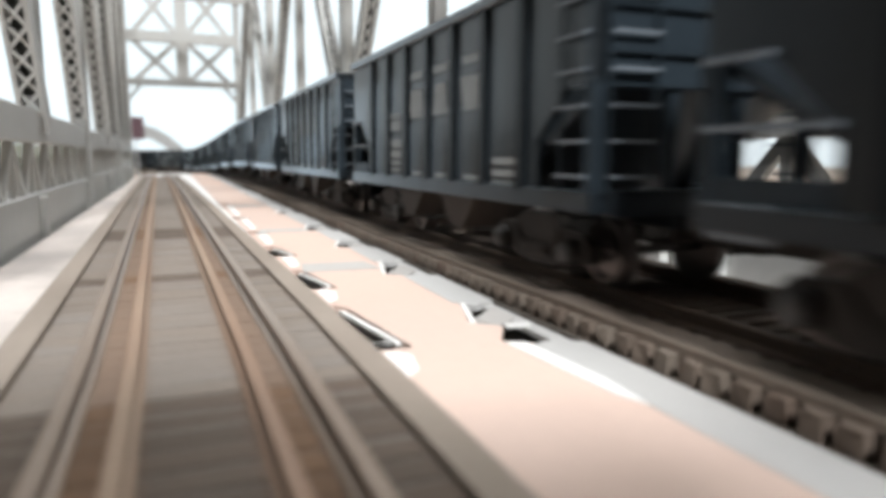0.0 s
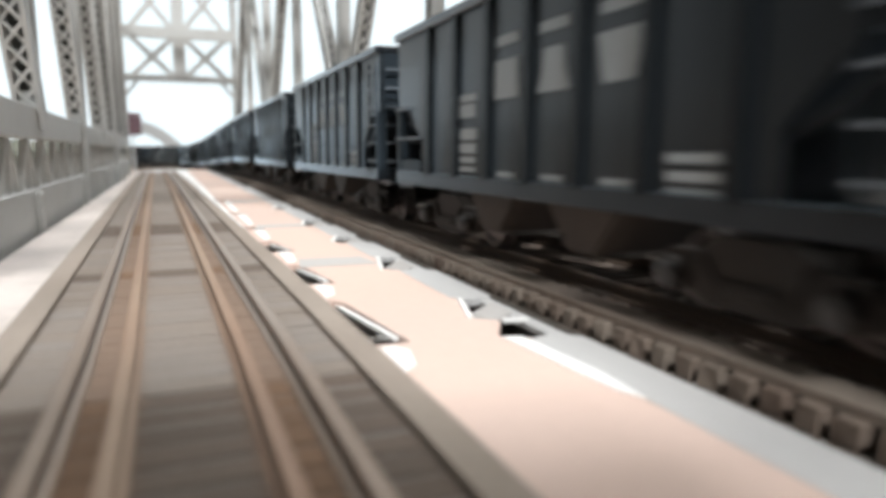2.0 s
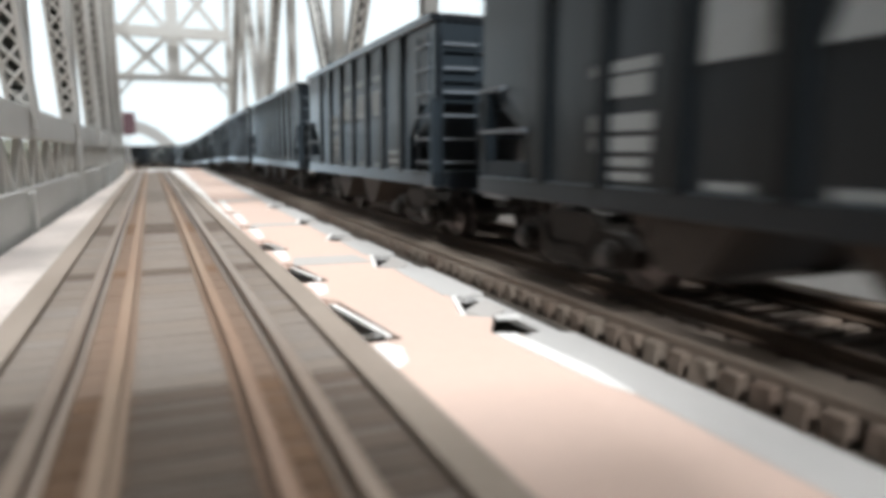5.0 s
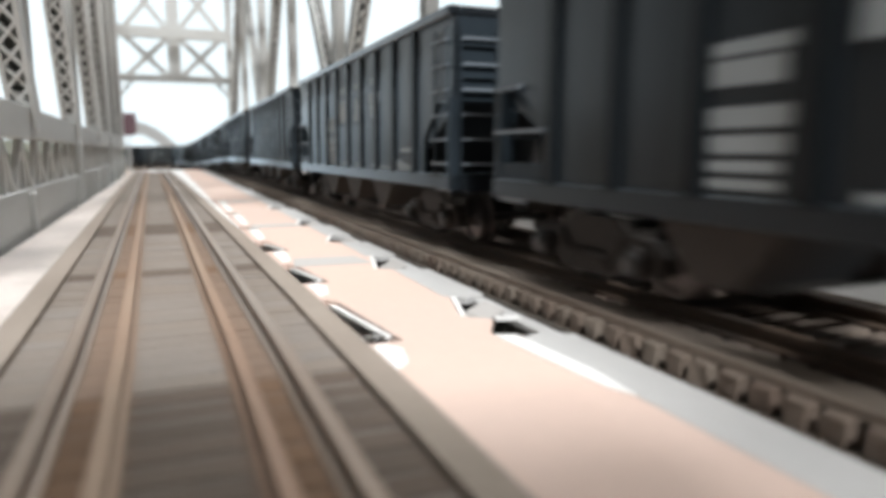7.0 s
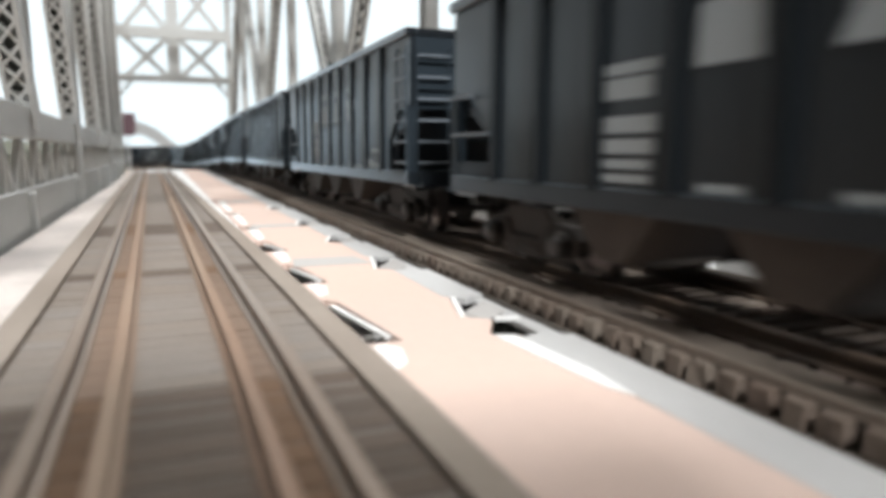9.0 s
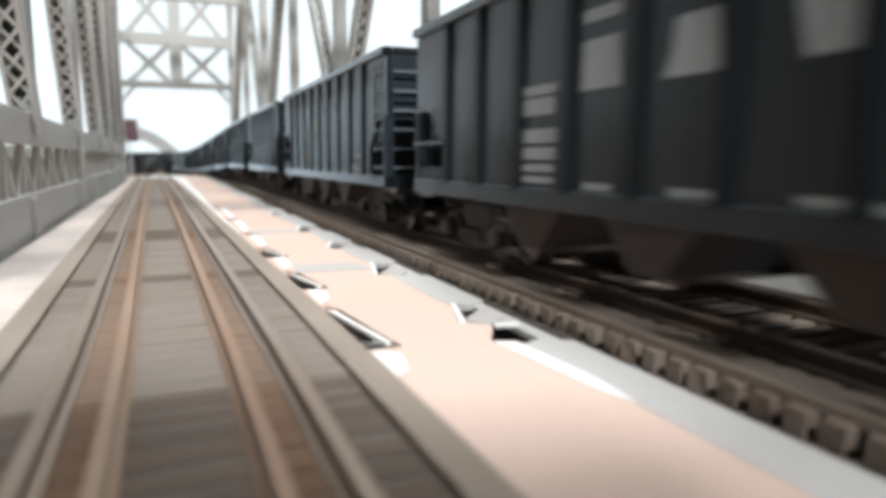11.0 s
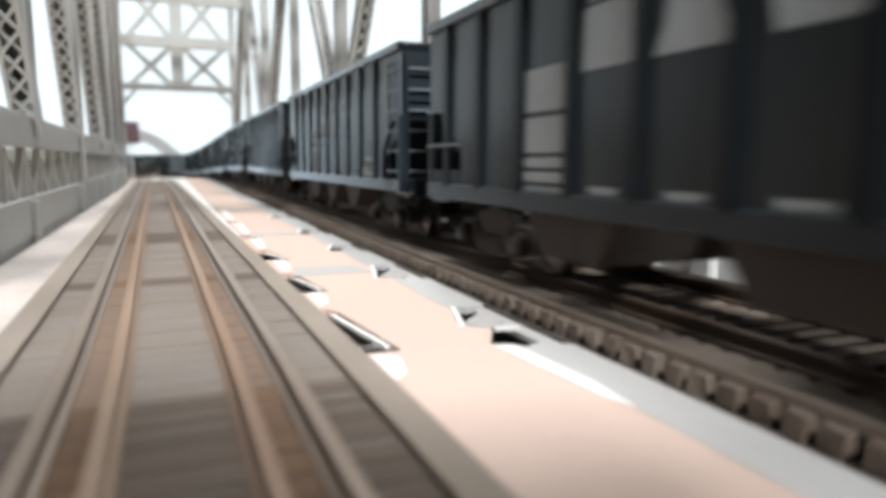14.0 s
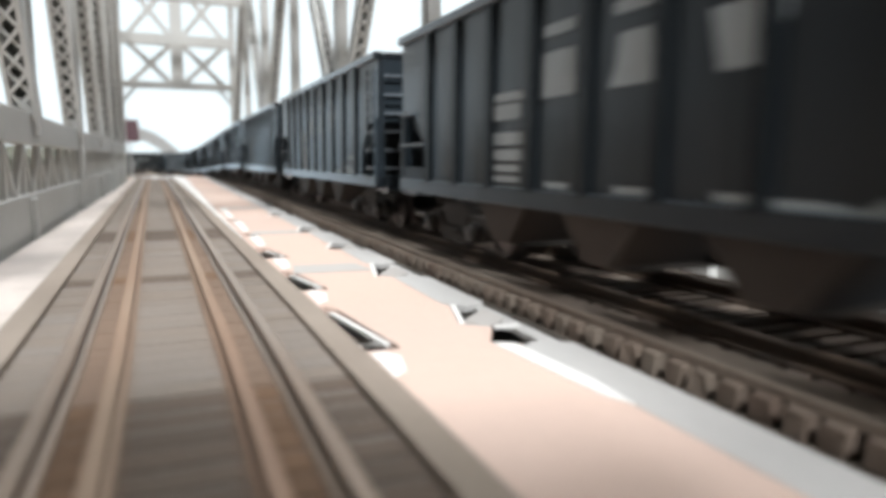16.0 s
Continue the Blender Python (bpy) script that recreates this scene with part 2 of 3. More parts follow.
# ---- room ----
def room():
    def wall(name, x0, x1, y0, y1, z0, z1, mat, label):
        tagged(part(name, box(BM(), x0, x1, y0, y1, z0, z1), mat, None, label), category="wall", kind="structure")
    wall("wall_west", -5100, -5000, -3200, 4200, -1000, 1700, WALL, "dark taupe hobby room wall")
    wall("wall_east", 3000, 3100, -3200, 4200, -1000, 1700, WALL, "dark taupe hobby room wall")
    wall("wall_south", -5000, 3000, -3300, -3200, -1000, 1700, WALL, "dark taupe hobby room wall")
    wall("wall_north", -5000, 3000, 4100, 4200, -1000, 1700, WALL, "dark taupe wall behind the sky backdrop")
    # Unseen stepped panel, added only to block lamp light from the near track.
    tagged(part("wall_behind", slab(BM(), [(-110, -150), (31, -150), (31, 86), (4, 90), (-2, 108), (-110, 108)], "y", -50, -36), TRUCK, None, "unseen dark panel added to shade the near track"), category="wall", kind="structure")
    tagged(part("floor", box(BM(), -5100, 3100, -3300, 4200, -1100, -1000), FLOOR, None, "brown carpeted room floor"), category="floor", kind="structure")
    tagged(part("ceiling", box(BM(), -5100, 3100, -3300, 4200, 1700, 1800), CEILING, None, "white flat ceiling"), category="ceiling", kind="structure")
    ring = [math.radians(-37 + 97 * k / 24) for k in range(25)]
    out = [(3000 * math.sin(a), 3000 * math.cos(a)) for a in ring] + [(3010 * math.sin(a), 3010 * math.cos(a)) for a in ring[::-1]]
    bm = slab(BM(), out, "z", -420, 1500)
    tagged(part("backdrop", bm, SKY, None, "bright hazy blue-white sky backdrop board"), category="backdrop", kind="structure")
    for x, y, z, sx, sy, _ in LAMPS:
        lamp = thing("ceiling_lamp", "long white fluorescent ceiling lamp", "lamp", "ceiling lamps", m=pose(x, y, 1.56))
        part("housing", box(BM(), -sx * 520, sx * 520, -sy * 510, sy * 510, 40, 140), STYRENE, lamp)
        part("diffuser", box(BM(), -sx * 500, sx * 500, -sy * 500, sy * 500, 10, 38), DIFFUSER, lamp)


def scenery():
    """Layout ground: a gorge under the bridge, sandy land beyond it and unseen ground behind, dark to cut bounce light.
    """
    xs = [-4200, -2500, -1500, -900, -500, -250, -120, -40, 40, 110, 180, 300, 600, 1100, 1800, 2600]
    behind = [-3000, -1500, -700, -300, -190, -130, 0]
    ahead = [0, 300, 600, 800, 900, 960, 1050, 1200, 1400, 1700, 2000, 2500, 3000, 3600]
    for name, ys, mat, label in (("ground", ahead, GROUND, "sandy beige model scenery ground"), ("ground_near", behind, SHADE_GROUND, "unseen ground behind, kept dark to cut bounce light")):
        bm, grid = BM(), []
        for y in ys:
            line = []
            for x in xs:
                k = min(max((y - 860) / 110, 0), 1)
                z = -150 + 134.5 * k * k * (3 - 2 * k) if y > -150 else -0.4
                line.append(bm.verts.new((x, y, z - abs(noise.noise(Vector((x, y, 0)) / 300)) * 1.5)))
            grid.append(line)
        for a, c in zip(grid, grid[1:]):
            for i in range(len(xs) - 1):
                bm.faces.new((a[i], a[i + 1], c[i + 1], c[i]))
        tagged(part(name, bm, mat, None, label), category="ground", kind="structure")
    bm, ridge = BM(), []
    for i in range(22):
        y = 420 + 50 * i
        for_row = []
        for k, (x, z) in enumerate(((-215, -150), (-195, 15), (-170, 36), (-145, 20), (-128, -150))):
            for_row.append(bm.verts.new((x, y, z + (noise.noise(Vector((x, y, 7)) / 60) * 9 if 0 < k < 4 else 0))))
        ridge.append(for_row)
    for a, c in zip(ridge, ridge[1:]):
        for i in range(4):
            bm.faces.new((a[i], a[i + 1], c[i + 1], c[i]))
    bm.faces.new(ridge[0][::-1]), bm.faces.new(ridge[-1])
    bmesh.ops.recalc_face_normals(bm, faces=bm.faces)
    tagged(part("hill_bank", bm, BANK, None, "dull olive scenery bank beyond the bridge side"), category="hill", kind="structure")
    sign = thing("signal_box", "small dark red box on a pale post beside the track", "box", m=mm(-50, 1180, -16))
    part("cabin", box(BM(), -17, 12, -8, 8, 62, 96, 1.5), SIGN, sign)
    part("post", box(BM(), -1.2, 1.2, -1.2, 1.2, 0, 62), ARCH, sign)
    arch = thing("arch_bridge", "pale grey arched bridge far off", "bridge", m=mm(-84, 2300, -18))
    bm = BM()
    pts = [(a * 5.0 - 5, 112 * math.sin(math.pi * (0.5 + a / 64))) for a in range(0, 33)]
    for p, q in zip(pts, pts[1:]):
        bar(bm, (p[0], 0, p[1]), (q[0], 0, q[1]), 34, 30, up=(0, 1, 0))
    part("arch_rib", bm, ARCH, arch)


# ---- tracks ----
def track(name, label, at, s0, s1, half, tie_mats, guard, timber, pitch, tie_w):
    """Ties, running rails, inner guard rails and outer timbers along at(s) -> x, y, heading, drop."""
    tr = thing(name, label, "track", "bridge tracks", "structure")
    tie_mat = tie_mats[0]

    def sweep(nm, x0, x1, z0, z1, mat, lab, step=20.0, profile=None):
        bm, last = BM(), None
        pr = profile or [(x0, z0), (x1, z0), (x1, z1), (x0, z1)]
        s = s0
        while s <= s1 + 0.1:
            x, y, a, d = at(s)
            ring = [bm.verts.new((x + p * math.cos(a), y + p * math.sin(a), q + d)) for p, q in pr]
            if last:
                for i in range(len(pr)):
                    bm.faces.new((last[i], last[(i + 1) % len(pr)], ring[(i + 1) % len(pr)], ring[i]))
            else:
                bm.faces.new(ring)
            last = ring
            s += step
        bm.faces.new(last[::-1])
        bmesh.ops.recalc_face_normals(bm, faces=bm.faces)
        part(nm, bm, mat, tr, lab)

    def rail(nm, c, top, mat, lab):
        b = TIE_TOP
        pr = [(-0.95, b), (0.95, b), (0.95, b + 0.35), (0.28, b + 0.6), (0.28, top - 0.75), (0.55, top - 0.55), (0.55, top - 0.1), (0.42, top),
              (-0.42, top), (-0.55, top - 0.1), (-0.55, top - 0.55), (-0.28, top - 0.75), (-0.28, b + 0.6), (-0.95, b + 0.35)]
        sweep(nm, 0, 0, 0, 0, mat, lab, profile=[(c + p, q) for p, q in pr])

    for side in (-1, 1):
        rail("rail", side * 8.75, RAIL_TOP, RAIL if guard else BROWNRAIL, "dull steel running rail" if guard else "rusty running rail")
        if guard:
            rail("guard_rail", side * 4.75, RAIL_TOP - 0.2, RUST, "rusty brown guard rail")
        if timber:
            sweep("guard_timber", side * (half - (0.2 if guard else 1.3)), side * (half - (3.2 if guard else 5.6)), TIE_TOP - 0.2, TIE_TOP + 0.8, TIMBER if guard else PLANK, "weathered timber along the tie ends", step=40)
    mesh = []
    for k in range(8):
        bm = box(BM(), -half, half, -tie_w / 2, tie_w / 2, 0.0, TIE_TOP, 0.12)
        for v in bm.verts:
            v.co += Vector((random.uniform(-0.25, 0.25), random.uniform(-0.08, 0.08), 0))
        mesh.append(finish("tie", bm, tie_mats[k // 4]))
    inset = 0.5 if guard else 4.2
    sweep("tie_filler", -half + inset, half - inset, 0.0, TIE_TOP - (0.13 if guard else 0.5), tie_mats[0], "dirty filler between the ties", step=40)
    s, rest = s0 + 1, BM()
    while s < s1:
        x, y, a, d = at(s)
        if -150 < s < 1040:
            # darker brown ties before 59 mm and in two short stretches
            brown = 4 if s < 59 or 112 < s < 121 or 170 < s < 196 else 0
            piece("tie", mesh[random.randrange(4) + brown], tr, mm(x, y, d + random.uniform(-0.1, 0.05), math.degrees(a) + random.uniform(-0.6, 0.6)))
        else:
            c, e = math.cos(a), math.sin(a)
            bar(rest, (x - half * c, y - half * e, d + 1.15), (x + half * c, y + half * e, d + 1.15), tie_w, 2.3, up=(0, 0, 1))
        s += pitch
    if rest.verts:
        tagged(part("tie_row", rest, tie_mat, tr, "far ties"), kind="stuff")
    else:
        rest.free()
    return tr


def near_track(s):
    a = math.radians(0.95) if s > 60 else 0.0
    d = max(s - 60, 0)
    u = min(max((s - 330) / 500, 0), 1)
    return 0.3 - d * math.sin(math.radians(0.95)), s, a, -3.0 * u * u


# ---- bridge ----
LEFT_X, RIGHT_X = -33.0, 92.0
NODE, FIRST, LAST = 124.0, -14.0, 854.0
TOP_Z = 214.0
TURN_L, TURN_R = turned(0.7, 80), turned(1.2, 80)


def laced_member(parent, name, a, b, width, depth, lace):
    """Two plates in the plane of the truss from a to b, laced together across the gap between them."""
    a, b = Vector(a), Vector(b)
    d = (b - a).normalized()
    side = d.cross(Vector((1, 0, 0))).normalized()
    ob = new(name, MESH.get("none") or MESH.setdefault("none", bpy.data.meshes.new("joint")))
    bm = BM()
    bar(bm, a, a + d * 3, width, depth - 1.5)
    ob.data = finish(name, bm, BRIDGE)
    ob.parent = parent
    for k in (-1, 1):
        o = Vector((k * (depth / 2 - 0.6), 0, 0))
        part("plate", bar(BM(), a + o, b + o, width, 1.2), BRIDGE, ob)
    n = max(int((b - a).length / lace), 1)
    bm = BM()
    for i in range(n):
        p, q = a + (b - a) * (i / n), a + (b - a) * ((i + 1) / n)
        k = 1 if i % 2 else -1
        h = Vector((k * (depth / 2 - 1.0), 0, 0))
        o = side * (width / 2 - 0.4) * (-1 if side.y > 0 else 1)
        bar(bm, p + o + h, q + o - h, 0.9, 0.6, up=side)
        bar(bm, p + o * 0.85 - h, q + o * 0.85 + h, 0.9, 0.5, up=side)
    tagged(part("lacing", bm, BRIDGE, ob, "zigzag lacing bars"), kind="stuff")
    # Dark plate behind the lacing paints in the shade inside the member.
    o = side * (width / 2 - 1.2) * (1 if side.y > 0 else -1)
    part("inner_plate", bar(BM(), a + o, b + o, 0.8, depth - 2.6), INNER_SHADE, ob, "dark plate painting the shade inside the laced member")


def truss(name, x, out, heading, falling):
    """One side of the through truss: a laced bottom girder, posts, diagonals and a top chord. out: -1 where outside is at lower x."""
    tr = thing(name, "pale grey laced steel-truss side of a model bridge", "bridge truss", "bridge sides", m=heading)
    xa, xb = sorted((x, x + out * 4.0))
    xm = (xa + xb) / 2
    cuts = [FIRST - 16] + [FIRST + NODE * k for k in (1, 3, 5)] + [LAST + 3.5]
    for y0, y1 in zip(cuts, cuts[1:]):
        part("top_plate", box(BM(), xa, xb, y0 + 3.5, y1 - 3.5, 25.0, 34.0, 0.3), BRIDGE, tr, "pale grey girder plate")
        part("bottom_plate", box(BM(), xa + 0.3, xb - 0.3, y0 + 3.5, y1 - 3.5, -6.0, 11.3, 0.3), BRIDGE, tr, "pale grey girder plate")
    y = FIRST - 12
    while y < LAST - 20:
        part("web_bar", bar(bar(bar(BM(), (xm, y, 25.2), (xm, y + 12.6, 11), 2.2, 1.6), (xm, y + 27, 25.2), (xm, y + 14.4, 11), 2.2, 1.6), (xm, y + 27, 11), (xm, y + 27, 25.2), 2.0, 1.8), BRIDGE, tr)
        y += 27
    y = FIRST
    k = 0
    while y <= LAST + 1:
        part("bearing_block", box(BM(), *sorted((x - out * 1.5, x + out * 2.5)), y - 18, y - 13, -6, 10.4, 0.5), BRIDGE, tr)
        shift = out * 1.9 if k % 2 else 0.0  # every other upright stands before the girder
        post = part("post", box(BM(), xm - 1.7 - shift, xm + 1.7 - shift, y - 2.4, y + 2.4, -0.08 if k % 2 else 34, TOP_Z - 4, 0.3), BRIDGE, tr, "plain pale grey upright")
        for e in (-1, 1):
            part("flange", box(BM(), xm - 2.5, xm + 2.5, *sorted((y + e * 2.45, y + e * 3.2)), 34.2, TOP_Z - 4, 0.2), BRIDGE, post)
        if y + NODE <= LAST + 1:
            za, zb = (30, TOP_Z) if k % 2 and not falling else (TOP_Z, 30)
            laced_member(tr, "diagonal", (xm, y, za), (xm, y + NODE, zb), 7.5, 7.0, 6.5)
        y, k = y + NODE, k + 1
    part("top_chord", box(BM(), xa - 1, xb + 1, FIRST - 16, LAST + 4, TOP_Z - 4, TOP_Z + 8, 0.4), BRIDGE, tr)
    return tr


def sway_frames():
    """Braced frames across the bridge between the two sides."""
    y = FIRST + NODE
    while y <= LAST + 1:
        end = y > LAST - 1
        pl, pr = TURN_L @ Vector((LEFT_X / 1000, y / 1000, 0)), TURN_R @ Vector((RIGHT_X / 1000, y / 1000, 0))
        a, b, y0 = pl.x * 1000 + 0.6, pr.x * 1000 - 0.6, (pl.y + pr.y) * 500
        fr = thing("portal_frame" if end else "sway_frame", "pale grey cross-braced frame over the tracks" if end else "pale grey overhead strut", "bridge frame", "overhead frames")
        m = (a + b) / 2
        for z0, z1 in ((100, 153), (153, TOP_Z + 4)) if end else ((172, TOP_Z),):
            part("strut", box(BM(), a, b, y0 - 4, y0 + 4, z0 - (5 if z0 == 153 else 0), z0 + 7, 0.3), BRIDGE, fr)
            if not end or z1 > 200:
                part("strut", box(BM(), a, b, y0 - 4, y0 + 4, z1 - 6, z1, 0.3), BRIDGE, fr)
            part("centre_post", box(BM(), m - 6.5, m + 6.5, y0 - 3, y0 + 3, z0 + 7, z1 - (6 if not end or z1 > 200 else 5), 0.3), BRIDGE, fr)
            for p, q in ((a + 8, m - 6), (m + 6, b - 8)):
                part("brace", bar(BM(), (p, y0, z0 + 5), (q, y0, z1 - 4), 5.5, 3, up=(0, 1, 0)), BRIDGE, fr)
                part("brace", bar(BM(), (p, y0 + 0.6, z1 - 4), (q, y0 + 0.6, z0 + 5), 5.5, 3, up=(0, 1, 0)), BRIDGE, fr)
        if end:
            for e, s in ((a, 1), (b, -1)):
                part("knee_brace", bar(BM(), (e, y0, 84), (e + s * 14, y0, 101), 3, 4, up=(0, 1, 0)), BRIDGE, fr)
        y += NODE


def deck():
    """Bridge floor: grey plates, a peach board with torn notches between the tracks, white card edges."""
    base = thing("bridge_floor", "pale grey bridge floor under the tracks", "bridge floor", kind="structure")
    part("plate", box(BM(), -38, 97, -34, 870, -9.0, -6.0), BRIDGE, base)
    part("side_ledge", box(BM(), -32.5, -18, -34, 870, -1.6, -0.1, 0.1), LEDGE, base, "pale board ledge beside the track")
    part("under_track", box(BM(), -18, 18.6, -34, 870, -6, -0.05), STYRENE, base)
    # Dark base: the train's shade on the floor put into the colour.
    part("under_track", box(BM(), 44.2, 82.4, -120, 870, -6, -0.05), SHADE_GROUND, base)
    part("far_ledge", box(BM(), 82.4, 92, -120, 870, -6, -0.05), LEDGE, base, "pale board ledge beyond the train")
    notches_a = [(72, 97), (110, 131), (149, 168), (194, 204), (243, 252), (310, 318)]
    notches_b = [(70, 76.5), (79, 90), (119, 133), (160, 170), (200, 214), (262, 274)]
    left, right = [(18.7, -34)], [(38.0, -34)]
    for y0, y1 in notches_a:
        left += [(18.7, y0), (24.4, y0), (22.2, y1 - 2), (20.8, y1), (18.7, y1)]
    for y0, y1 in notches_b:
        right += [(38.2, y0 - 1.5), (35.0, y0 + 0.1 * (y1 - y0)), (35.6, y0 + 0.3 * (y1 - y0)), (38.2, y1)]
    left.append((18.7, 870)), right.append((38.0, 870))
    board = thing("foam_board", "peach foam board with torn notches between the tracks", "board")
    part("sheet", slab(BM(), left + right[::-1], "z", -1.2, 0.0), PEACH, board)
    part("underlay", box(BM(), 41.8, 44.15, -34, 860, -1.3, -0.55), CARD, board, "grey card under the board edge")
    spans = [(-33, 69)] + [(a[1] + 1.5, b[0] - 1.5) for a, b in zip(notches_b, notches_b[1:])] + [(276, 400), (410, 600), (610, 860)]
    for y0, y1 in spans:
        if y1 - y0 > 4:
            bm = slab(BM(), [(37.6, y0 + 1), (40.5, y0 - 1.5), (43.9, y0), (44.1, y1 - 2), (41.0, y1), (37.8, y1 - 1)], "z", -1.0, 0.06)
            tagged(part("card_strip", bm, CARD, None, "off-white card strip along the tie ends"), category="card", group="card strips")
    lip = slab(BM(), [(35.0, 70), (36.6, 50), (37.8, 47), (38.4, 54), (37.4, 69)], "z", 0.02, 0.14)
    tagged(part("card_lip", lip, STYRENE, None, "bright white card edge lying on the peach board"), category="card", group="card edges")
    for (y0, y1), (y2, y3) in zip([(-40, 60)] + notches_a, notches_a):
        a, c = (y1 + 2, y2 - 1)
        if c - a > 3:
            bm = slab(BM(), [(20.4, a), (22.2, a + 2), (23.2, c - 2), (21.8, c), (20.4, c)], "z", -0.8, 0.06)
            tagged(part("card_edge", bm, STYRENE, None, "bright white card edge beside the timber"), category="card", group="card edges")
    # Grey strips paint the shadow bands that overhead struts cast on the board.
    for y0, y1 in ((126, 137), (197, 206), (300, 312)):
        bm = slab(BM(), [(21.5, y0 + 1), (36.5, y0), (35.5, y1 - 1), (23, y1)], "z", 0.02, 0.12)
        tagged(part("card_seam", bm, CARD_AND_SHADOW, None, "grey strip painting a shadow band across the board"), category="card", group="card seams")
    for y0, y1 in notches_a + notches_b:
        near = (y0, y1) in notches_a
        x = 21.4 if near else 38
        br = thing("floor_brace", "white styrene brace seen through the floor", "brace", "floor braces")
        ym, h = (y0 + y1) / 2, (y1 - y0) / 2
        if near:
            part("rod", bar(BM(), (x + 0.1, ym + h, -0.9), (x + 1.6, ym - h * 0.9, 0.15), 0.75, 0.4, up=(0, 0, 1)), STYRENE, br)
            part("rod", bar(BM(), (x - 2.5, ym + h * 0.6, -5.5), (x + 3.0, ym - h * 0.5, -0.9), 1.0, 0.6, up=(0, 0, 1)), STYRENE, br)
        elif h > 3.5:
            part("rod", bar(BM(), (x + 0.3, y1 + 0.2, 0.1), (x - 2.7, y0 + 0.14 * h, 0.1), 0.75, 0.5, up=(0, 0, 1)), STYRENE, br)
            bend = [(37.0, -4.6), (38.2, -3.0), (39.8, -1.4), (42.6, -0.2)]
            curl = bend + [(p, q - 0.3) for p, q in bend[::-1]]
            part("curled_flap", slab(BM(), curl, "y", y0 + 0.5 * h, y1 - 0.3 * h), CARD_AND_SHADOW, br, "grey card flap curled down into the opening")
        else:
            part("rod", bar(BM(), (x + 0.6, y1 + 0.3, 0.1), (x + 3.6, y1 - 0.6, 0.2), 0.8, 0.5, up=(0, 0, 1)), STYRENE, br)
            part("rod", bar(BM(), (x - 1.6, y0 + 0.6, -2.0), (x + 3.0, y1 - 1.5, -3.4), 0.7, 0.5, up=(0, 0, 1)), STYRENE, br)
        # Black sheet over the pale floor plate: the opening's shade as colour.
        part("backing", box(BM(), x - 1.2 if near else x - 3, x + 3 if near else x + 5.6, y0 - 2, y1 + 2, -5.9, -5.2), HOPPER, br, "black sheet painting the shade in the floor opening")


# ---- hopper cars ----
def wheelset():
    bm = BM()
    for s in (-1, 1):
        x = s * 8.2
        lathe(bm, [(1.2, x - s * 1.6), (4.2, x - s * 1.5), (5.2, x - s * 1.4), (5.2, x - s * 0.9), (4.6, x - s * 0.7), (4.5, x + s * 0.9), (3.7, x + s * 0.9), (3.3, x + s * 0.4), (1.6, x + s * 0.4), (1.2, x + s * 1.0)], 20)
    lathe(bm, [(0.7, -12.5), (0.7, 12.5)], 8)
    bmesh.ops.recalc_face_normals(bm, faces=bm.faces)
    return finish("wheelset", bm, WHEEL)


def side_frame():
    bm = BM()
    out = [(-13.5, 5.6), (-11.5, 7.2), (-7, 7.4), (-4.2, 9.2), (4.2, 9.2), (7, 7.4), (11.5, 7.2), (13.5, 5.6), (13.5, 3.4), (11, 3.0), (8, 3.4), (5.4, 2.0), (-5.4, 2.0), (-8, 3.4), (-11, 3.0), (-13.5, 3.4)]
    slab(bm, out, "x", -1.0, 1.0)
    for y in (-10, 10):
        lathe(bm, [(1.7, -2.3), (1.9, -1.9), (1.9, 0.8)], 12, (y, 4.6))
    for y in (-2.2, 0, 2.2):
        lathe(bm, [(0.01, -1.9), (0.9, -1.8), (0.9, -0.6)], 8, (y, 4.2))
    bar(bm, (-1.2, -6.3, 7.0), (-1.2, -3.6, 3.0), 0.8, 0.6)
    bar(bm, (-1.2, 6.3, 7.0), (-1.2, 3.6, 3.0), 0.8, 0.6)
    bmesh.ops.recalc_face_normals(bm, faces=bm.faces)
    return finish("side_frame", bm, TRUCK)


